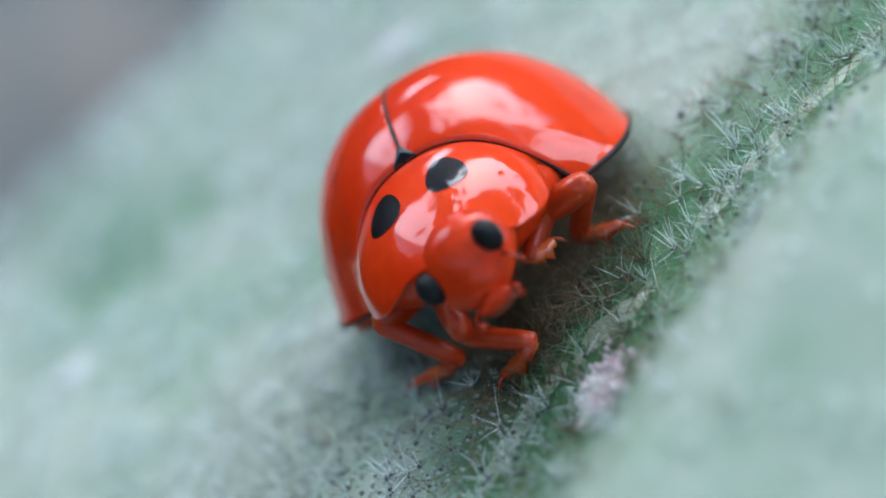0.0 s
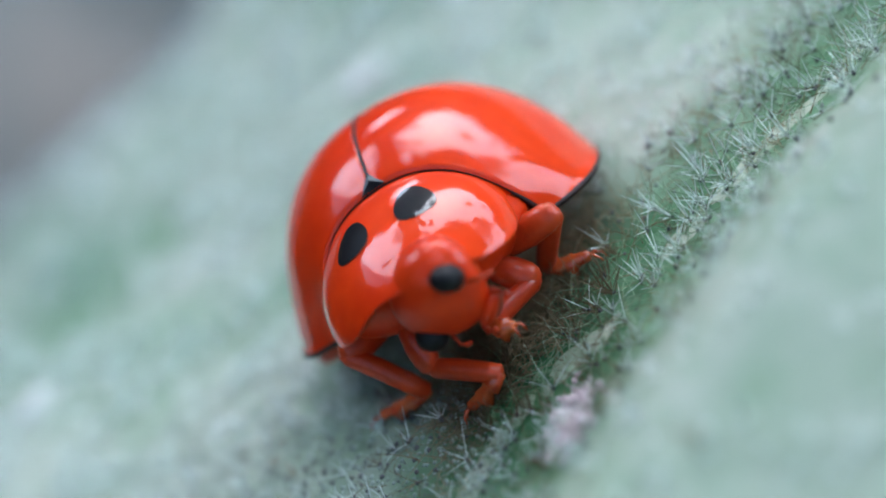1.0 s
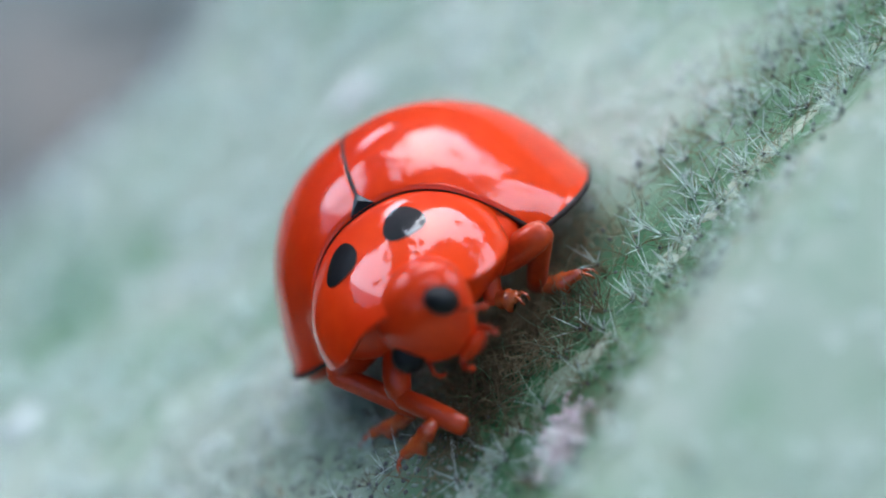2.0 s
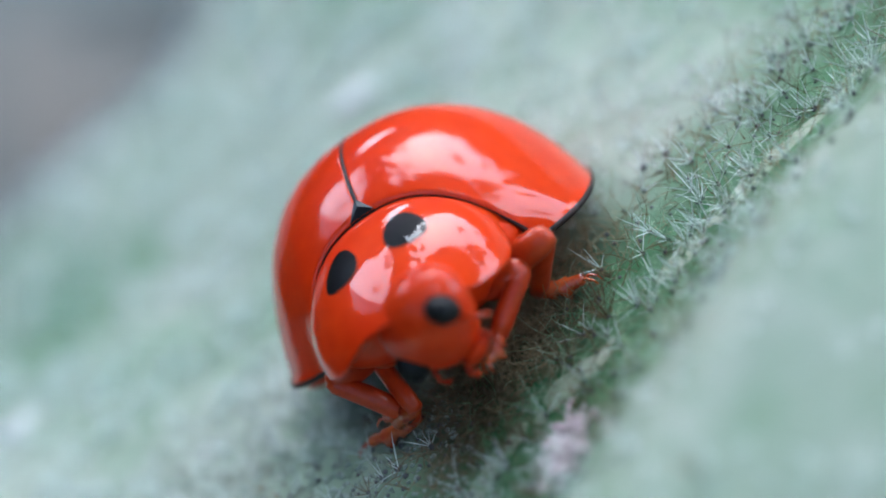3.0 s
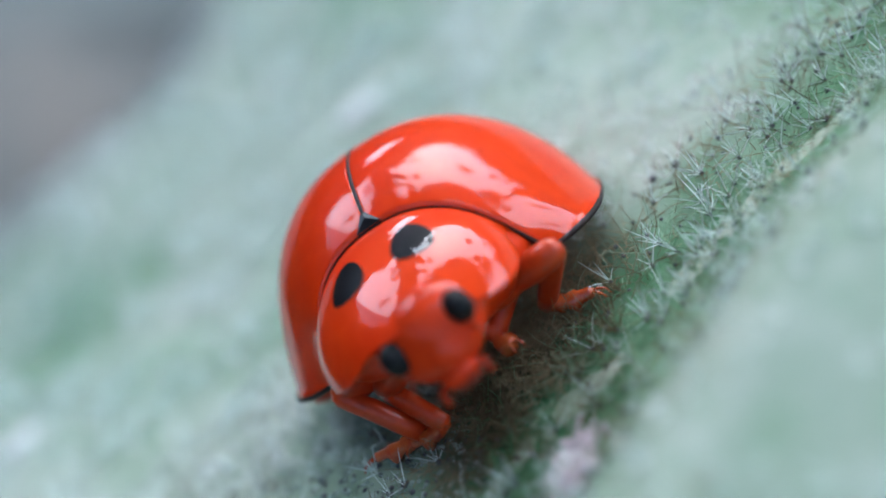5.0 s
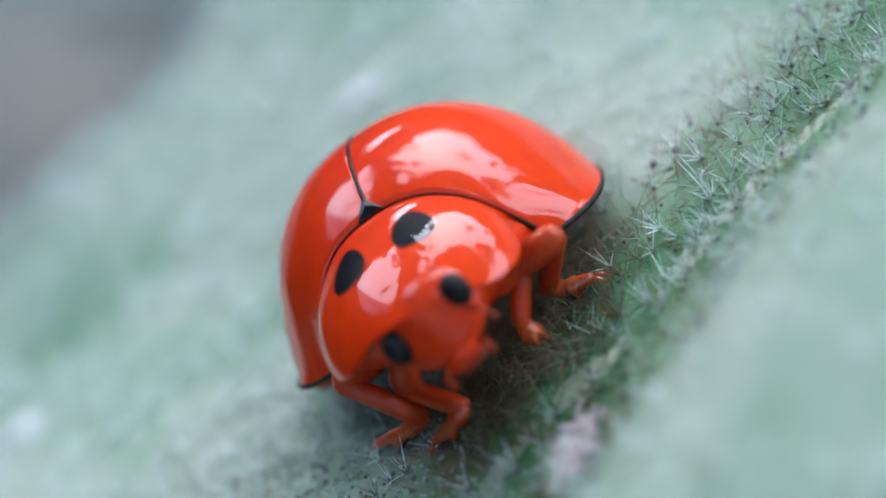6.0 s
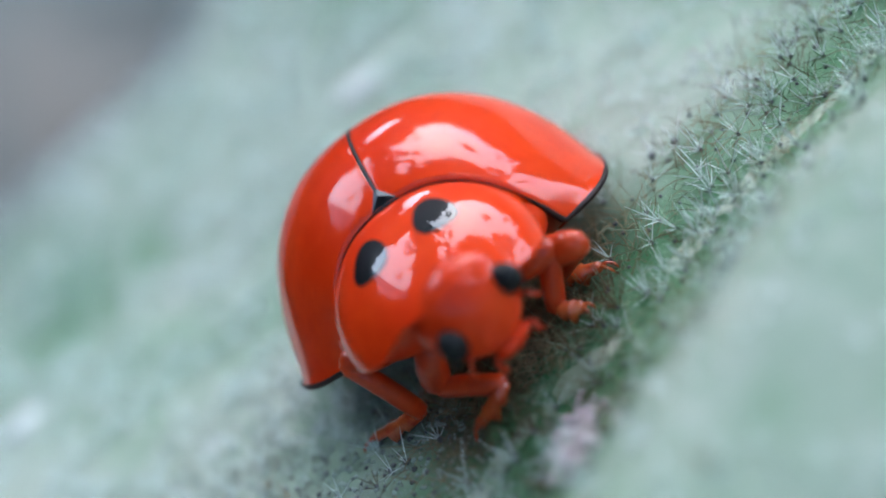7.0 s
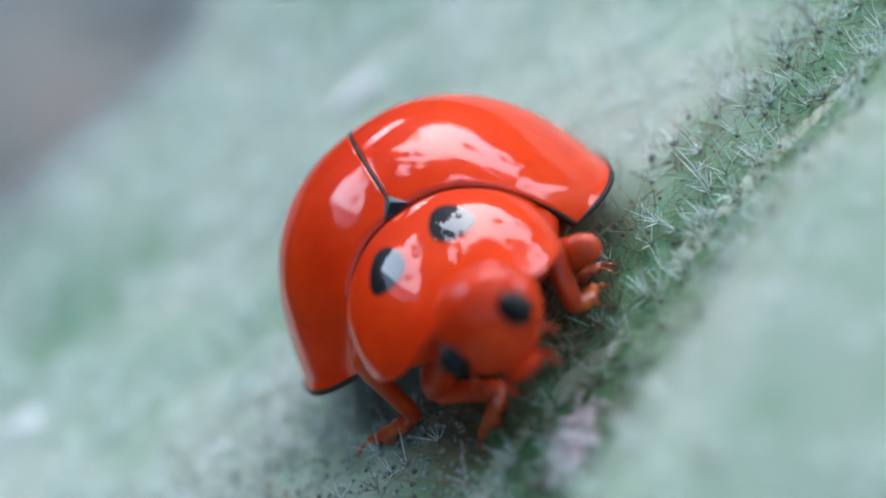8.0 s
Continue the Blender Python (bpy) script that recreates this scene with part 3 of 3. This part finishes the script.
    while len(pores) < 900:
        x = rng.uniform(1, 12)
        y = vein_y(x) + rng.gauss(4.6, 1.2)
        if all((x - a) ** 2 + (y - b) ** 2 > 0.16 for a, b in pores):
            pores.append((x, y))
    for x, y in pores:
        r = rng.uniform(0.02, 0.06)
        vs.append(dome * (r, r * rng.uniform(0.7, 1.3), r * rng.uniform(0.7, 1.3)) + np.array([x, y, leaf_z(x, y) + 0.02]))
        fs.append(dome_f + base)
        mats += [1] * 21
        base += 15
    for _ in range(3200):
        x, y = rng.uniform(-11, -1.3), rng.uniform(-7, 4)
        if y - vein_y(x) < 2.0 or rng.random() > math.exp(-max(0.0, -5 - x) / 4 - max(0.0, y - 0.5) / 2):
            continue
        r = rng.uniform(0.02, 0.06)
        vs.append(dome * (r, r * rng.uniform(0.7, 1.3), r * rng.uniform(0.6, 1.2)) + np.array([x, y, leaf_z(x, y) + 0.01]))
        fs.append(dome_f + base)
        mats += [3] * 21
        base += 15
    for k in range(4200):
        if k < 2200:
            x = rng.uniform(-4, 12)
            y = vein_y(x) + rng.gauss(3.4, 1.2)
        else:
            x = rng.gauss(0.2, 1.2)
            y = vein_y(x) + rng.gauss(5.8, 0.8)
        wx, wy = x, y
        p = Vector((x, y, leaf_z(x, y)))
        d = Vector((rng.gauss(0, 0.8), rng.gauss(0, 0.8), rng.uniform(0.1, 1.0))).normalized()
        n, r, ring = 5, rng.uniform(0.007, 0.012), []
        step = rng.uniform(0.08, 0.2)
        bend = Vector((rng.gauss(0, 0.35), rng.gauss(0, 0.35), rng.gauss(-0.15, 0.25)))
        for k in range(n + 1):
            a = d.cross(Vector((0.3, 0.2, 1))).normalized()
            b = a.cross(d)
            w = r * (1 - 0.8 * k / n)
            ring += [p + a * w, p + (b * 0.87 - a * 0.5) * w, p - (b * 0.87 + a * 0.5) * w]
            p = p + d * step
            d = (d + bend * 0.5).normalized()
        f = []
        for k in range(n):
            for m in range(3):
                i, j = 3 * k + m, 3 * k + (m + 1) % 3
                f += [(i, j, j + 3), (i, j + 3, i + 3)]
        vs.append(np.array([tuple(q) for q in ring]))
        fs.append(np.array(f) + base)
        mats += [2 if rng.random() < (0.3 if wy - vein_y(wx) < 4.5 else 0.95) else 4] * len(f)
        base += len(ring)
    me = bpy.data.meshes.new("leaf_hair")
    me.from_pydata((np.concatenate(vs) * MM).tolist(), [], np.concatenate(fs).tolist())
    me.materials.append(HAIR)
    me.materials.append(HAIR_BASE)
    me.materials.append(HAIR_TAN)
    me.materials.append(GRAIN)
    me.materials.append(HAIR_GREEN)
    me.polygons.foreach_set("material_index", mats)
    ob = new("leaf_hair", me)
    ob.matrix_basis = LEAF.copy()
    tagged(ob, "dense pale star-shaped hairs on the leaf", "leaf hair", kind="stuff")
    return ob


hairs = build_hairs()


def build_star_hairs():
    """The largest star hairs beside the vein, each a piece of its own."""
    rng = random.Random(21)
    meshes = []
    for k in range(12):
        vs, fs = star_hair(rng, 0.9)
        n = len(vs)
        vs += [(0.05, 0, 0.1), (0, 0.05, 0.1), (-0.05, 0, 0.1), (0, -0.05, 0.1), (0, 0, 0.17), (0, 0, 0)]
        dark = [(0, 1, 4), (1, 2, 4), (2, 3, 4), (3, 0, 4), (1, 0, 5), (2, 1, 5), (3, 2, 5), (0, 3, 5)]
        me = bpy.data.meshes.new("star_hair")
        me.from_pydata([(x * MM, y * MM, z * MM) for x, y, z in vs], [], fs + [tuple(i + n for i in f) for f in dark])
        me.materials.append(HAIR if k < 8 else HAIR_TAN)
        me.materials.append(HAIR_BASE)
        me.polygons.foreach_set("material_index", [0] * len(fs) + [1] * 8)
        meshes.append(me)
    for _ in range(230):
        x = rng.uniform(-4.5, 11)
        y = vein_y(x) + rng.gauss(3.4, 0.9)
        is_tan = rng.random() < 1.1 * leaf_shade_dirt(x, y) + 0.4 * math.exp(-((x - 0.5) / 2.0) ** 2)
        ob = new("star_hair", meshes[rng.randrange(8, 12) if is_tan else rng.randrange(8)])
        ob.parent = leaf
        ob.matrix_basis = pose(x * MM, y * MM, (leaf_z(x, y) - 0.06) * MM, rng.uniform(-25, 25), rng.uniform(-25, 25), rng.uniform(0, 360))


build_star_hairs()


# ---- ground ----
def build_ground():
    bm = bmesh.new()
    n = 60
    g = [[bm.verts.new((0, 0, 0)) for _ in range(n + 1)] for _ in range(n + 1)]
    for i in range(n + 1):
        for j in range(n + 1):
            u, v = 2 * i / n - 1, 2 * j / n - 1
            x, y = 300000 * u ** 5 + 900 * u, 300000 * v ** 5 + 900 * v
            g[i][j].co = (x, y, -420 + 12 * noise.noise((x * 0.01, y * 0.01, 0)))
    for i in range(n):
        for j in range(n):
            bm.faces.new((g[i][j], g[i + 1][j], g[i + 1][j + 1], g[i][j + 1]))
    return tagged(mesh_object("ground", bm, SOIL), "brown garden soil under the plant", "ground", kind="structure")


build_ground()


# Where the sky shows between the leaves: compass way, height, half width and half height in degrees.
SKY_GAPS = ((0, 52, 35, 15), (76, 44, 21, 15), (-66, 29, 17, 14), (-26, 22, 10, 3.5), (-20, 79, 12, 3.5))
# Sprays of leaves that hang into those gaps.
SPRAYS = ((-20, 45, 2.5, 1.5), (30, 60, 3, 2.5), (-40, 50, 2, 3), (20, 40, 3, 2), (60, 46, 2, 2.5), (90, 40, 3, 3), (-70, 34, 1.5, 2.5), (-50, 38, 6, 4), (47, 57, 7, 4.5), (2, 66, 13, 3.5), (10, 50, 2.2, 2.0), (-32, 56, 2.2, 1.5), (26, 46, 1.5, 2.5), (68, 54, 4, 1.5))


def gap_measure(az, el, gaps):
    """Below 1 inside one of the gaps."""
    best = np.full(az.shape, 99.0)
    for a, e, w, h in gaps:
        da = (az - a + 180) % 360 - 180
        best = np.minimum(best, np.hypot(da * np.cos(np.radians(el)) / w, (el - e) / h))
    return best


def build_shrub():
    """Foliage all round and over the plant, with ragged gaps to the sky."""
    rng = np.random.default_rng(11)
    shape = np.array([(0, 0, 0), (0.3, 0.16, 0.03), (0.65, 0.17, 0.02), (1, 0, -0.06), (0.65, -0.17, 0.02), (0.3, -0.16, 0.03), (0.5, 0, -0.03)])
    tris = np.array([(0, 1, 6), (1, 2, 6), (2, 3, 6), (3, 4, 6), (4, 5, 6), (5, 0, 6)])
    ways, sizes = [], []
    for count, small, large, near, far in ((20000, 70, 130, 1.30, 99), (70000, 28, 66, 1.0, 1.6)):
        az = rng.uniform(-180, 180, count)
        el = np.degrees(np.arcsin(rng.uniform(-0.52, 1.0, count)))
        g = gap_measure(az, el, SKY_GAPS) + 0.10 * np.sin(az / 2.9 + el / 5) * np.sin(el / 2.3 - az / 6) + 0.10 * np.sin(az / 6.5 - 1) * np.sin(el / 5.5 + 1)
        thin = (np.abs(az) > 115) & (el > 8)
        ok = (g > near + rng.normal(0, 0.05, count)) & (g < far) & (~thin | (rng.random(count) < 0.10))
        ways.append(np.stack([az[ok], el[ok]], 1))
        sizes.append(rng.uniform(small, large, ok.sum()))
    az, el = rng.uniform(-90, 110, 60000), rng.uniform(10, 85, 60000)
    ok = gap_measure(az, el, SPRAYS) < 1.0 + rng.normal(0, 0.15, 60000)
    ways.append(np.stack([az[ok], el[ok]], 1)[::2])
    sizes.append(rng.uniform(14, 34, len(ways[-1])))
    way, size = np.radians(np.concatenate(ways)), np.concatenate(sizes)
    n = len(way)
    dist = rng.uniform(450, 800, n)
    place = np.stack([np.sin(way[:, 0]) * np.cos(way[:, 1]), np.cos(way[:, 0]) * np.cos(way[:, 1]), np.sin(way[:, 1])], 1) * dist[:, None]
    e1 = rng.normal(size=(n, 3))
    e1 /= np.linalg.norm(e1, axis=1)[:, None]
    e2 = np.cross(e1, rng.normal(size=(n, 3)))
    e2 /= np.linalg.norm(e2, axis=1)[:, None]
    e3 = np.cross(e1, e2)
    turn = np.stack([e1, e2, e3], 1) * size[:, None, None]
    vs = np.einsum("ki,nij->nkj", shape - (0.5, 0, 0), turn) + place[:, None, :]
    fs = tris[None] + (np.arange(n) * len(shape))[:, None, None]
    me = bpy.data.meshes.new("shrub")
    me.from_pydata((vs.reshape(-1, 3) * MM).tolist(), [], fs.reshape(-1, 3).tolist())
    me.materials.append(SHRUB)
    ob = new("shrub_foliage", me)
    tagged(ob, "dark green shrub leaves all round the plant", "foliage", kind="stuff")


build_shrub()


# ---- motions ----
BODY = [  # seconds, x, y, z, pitch, roll, yaw in the leaf's space
    (0.0, -0.08, -0.44, -0.02, -16.1, 2.9, -12.9),
    (0.5, -0.09, -0.43, -0.02, -16.4, 3.2, -13.1),
    (1.0, -0.09, -0.42, -0.05, -16.8, 3.8, -13.1),
    (1.5, -0.09, -0.42, -0.05, -16.4, 3.7, -13.3),
    (3.0, -0.12, -0.45, -0.07, -16.0, 3.3, -12.8),
    (3.5, -0.13, -0.43, -0.09, -16.6, 3.8, -13.2),
    (4.0, -0.09, -0.44, -0.08, -15.8, 2.9, -12.9),
    (4.5, -0.09, -0.45, -0.07, -16.1, 3.1, -12.9),
    (6.0, -0.11, -0.46, -0.08, -15.9, 3.5, -12.8),
    (6.5, -0.11, -0.55, -0.07, -15.8, 2.3, -9.8),
    (7.0, -0.04, -0.66, -0.03, -13.4, 4.0, -6.9),
    (7.5, 0.02, -0.65, -0.08, -12.0, 4.2, -3.6),
    (8.0, 0.01, -0.67, -0.07, -10.0, 4.6, -4.9),
]
HEAD = [  # seconds, pitch, roll, yaw about the neck, how far it is put out
    (0.0, 2, -10, -1, -0.07),
    (0.5, 27, -15, -20, -0.09),
    (1.0, 54, -36, -32, -0.15),
    (1.5, 38, -26, -21, -0.10),
    (3.0, 43, -27, -26, -0.13),
    (3.5, 46, -29, -30, -0.25),
    (4.0, 32, -3, -10, -0.17),
    (4.5, 9, -5, -0, -0.15),
    (6.0, 0, -12, -1, -0.20),
    (6.5, 30, -8, -8, -0.15),
    (7.0, 32, -13, 13, -0.11),
    (7.5, 45, -4, -2, 0.11),
    (8.0, 21, -10, -19, 0.19),
]
NECK = (0.27, -3.92, 1.24)
# Each foot's way: seconds, then knee, ankle and toe in the leaf's space.
STEPS = {
    "mr": [
        (0.0, (-2.38, -2.28, 1.80), (-1.84, -2.63, 0.30), (-3.01, -1.73, 0.10)),
        (6.5, (-2.38, -2.28, 1.80), (-1.84, -2.63, 0.30), (-3.01, -1.73, 0.10)),
        (8.0, (-2.21, -2.79, 1.80), (-2.01, -2.45, 0.30), (-3.08, -1.68, 0.10)),
    ],
    "ml": [
        (0.0, (2.05, -3.25, 1.30), (1.15, -2.30, 0.36), (2.00, -2.97, 0.22)),
        (6.5, (2.05, -3.25, 1.30), (1.15, -2.30, 0.36), (2.00, -2.97, 0.22)),
        (7.0, (1.85, -3.60, 1.30), (1.29, -2.38, 0.36), (2.05, -3.02, 0.22)),
        (8.0, (1.85, -3.60, 1.30), (1.29, -2.38, 0.36), (2.05, -3.02, 0.22)),
    ],
    "hr": [
        (0.0, (-3.0, 0.4, 0.8), (-2.5, 1.1, 0.2), (-3.1, 1.6, 0.08)),
        (8.0, (-3.0, 0.4, 0.8), (-2.5, 1.1, 0.2), (-3.1, 1.6, 0.08)),
    ],
    "hl": [
        (0.0, (3.0, 0.2, 0.8), (2.4, 0.9, 0.2), (3.0, 1.5, 0.08)),
        (8.0, (3.0, 0.2, 0.8), (2.4, 0.9, 0.2), (3.0, 1.5, 0.08)),
    ],
    "fr": [
        (0.0, (-1.82, -2.98, 0.70), (-0.60, -3.99, 0.35), (-1.43, -3.80, 0.10)),
        (1.5, (-1.71, -3.09, 0.70), (-0.62, -3.96, 0.35), (-1.45, -3.75, 0.10)),
        (1.7, (-1.75, -3.20, 0.70), (-0.71, -4.16, 0.40), (-1.47, -4.04, 0.15)),
        (2.8, (-1.69, -2.17, 1.20), (-1.74, -2.95, 0.60), (-2.42, -2.17, 0.50)),
        (3.5, (-1.74, -2.19, 1.20), (-1.67, -2.89, 0.60), (-2.61, -1.77, 0.50)),
        (4.5, (-1.70, -2.39, 1.10), (-1.50, -2.91, 0.40), (-2.42, -2.00, 0.20)),
        (5.8, (-1.70, -2.39, 1.00), (-1.20, -3.33, 0.40), (-1.92, -3.18, 0.15)),
        (6.5, (-1.69, -2.57, 0.80), (-1.00, -3.77, 0.40), (-1.93, -3.30, 0.12)),
        (7.0, (-1.50, -2.92, 0.70), (-0.48, -3.94, 0.40), (-1.24, -3.90, 0.10)),
        (7.5, (-1.35, -3.04, 0.70), (-0.36, -4.17, 0.50), (-1.02, -4.09, 0.30)),
        (8.0, (-1.32, -3.14, 0.70), (-0.55, -3.98, 0.40), (-1.13, -4.00, 0.10)),
    ],
    "fl": [
        (0.0, (1.37, -2.42, 1.44), (0.28, -3.17, 1.11), (0.83, -3.09, 1.02)),
        (0.6, (0.81, -3.04, 1.28), (-0.28, -4.03, 0.77), (0.05, -4.38, 0.68)),
        (0.9, (0.85, -3.13, 1.28), (-0.49, -3.87, 0.85), (-0.34, -4.35, 0.77)),
        (1.2, (1.20, -1.95, 1.28), (0.42, -3.05, 1.11), (0.79, -3.11, 1.02)),
        (1.7, (1.26, -1.48, 1.28), (0.32, -2.88, 1.10), (0.74, -2.97, 1.02)),
        (2.8, (0.71, -3.38, 1.28), (0.20, -3.86, 0.93), (-0.41, -3.84, 0.85)),
        (3.5, (1.02, -2.75, 1.28), (0.12, -2.77, 0.94), (0.50, -3.61, 0.85)),
        (4.5, (1.06, -2.45, 1.20), (0.01, -2.60, 0.77), (0.56, -3.33, 0.68)),
        (5.8, (1.13, -2.52, 1.20), (0.45, -3.09, 0.77), (0.27, -3.63, 0.68)),
        (6.5, (1.29, -3.06, 1.12), (0.42, -3.28, 0.43), (1.13, -3.66, 0.34)),
        (7.0, (1.40, -3.39, 0.85), (0.95, -3.34, 0.43), (1.23, -3.65, 0.34)),
        (8.0, (1.50, -3.62, 0.85), (1.21, -3.68, 0.43), (1.62, -3.52, 0.34)),
    ],
}
HIPS = {"fr": (-0.75, -2.85, 0.85), "fl": (0.95, -2.6, 0.85), "mr": (-1.2, -2.1, 0.85), "ml": (1.2, -2.1, 0.85),
        "hr": (-1.3, -0.6, 0.8), "hl": (1.3, -0.6, 0.8)}


def body_local(t):
    for a, b in zip(BODY, BODY[1:]):
        if t <= b[0]:
            k = (t - a[0]) / (b[0] - a[0])
            k = k * k * (3 - 2 * k)
            r = [p + (q - p) * k for p, q in zip(a[1:], b[1:])]
            break
    return pose(r[0] * MM, r[1] * MM, r[2] * MM, r[3], r[4], r[5])


def between(rows, t):
    """Knee, ankle and toe at t."""
    for p, q in zip(rows, rows[1:]):
        if t <= q[0]:
            k = (t - p[0]) / (q[0] - p[0])
            return [Vector(u).lerp(Vector(v), k) for u, v in zip(p[1:], q[1:])]
    return [Vector(u) for u in rows[-1][1:]]


def leg_sizes(name):
    """Thigh, shin and foot lengths: the mean over the leg's steps."""
    got = []
    for t, knee, ankle, toe in STEPS[name]:
        hip = body_local(t) @ (Vector(HIPS[name]) * MM) / MM
        p = [hip, Vector(knee), Vector(ankle), Vector(toe)]
        got.append([(b - a).length for a, b in zip(p, p[1:])])
    return [sum(c) / len(c) for c in zip(*got)]


SIZES = {name: leg_sizes(name) for name in STEPS}
legs = {name: build_leg(beetle, *SIZES[name]) for name in STEPS}


def motions():
    walk(beetle, [(t, LEAF @ body_local(t)) for t, *_ in BODY])
    walk(head, [(t, pose(NECK[0] * MM, (NECK[1] - out) * MM, NECK[2] * MM, p, r, y)) for t, p, r, y, out in HEAD])
    for name, rows in STEPS.items():
        times = sorted({r[0] for r in rows} | {r[0] for r in BODY})
        place_leg(legs[name], HIPS[name], [(t, *between(rows, t)) for t in times], body_local, *SIZES[name][:2])


motions()
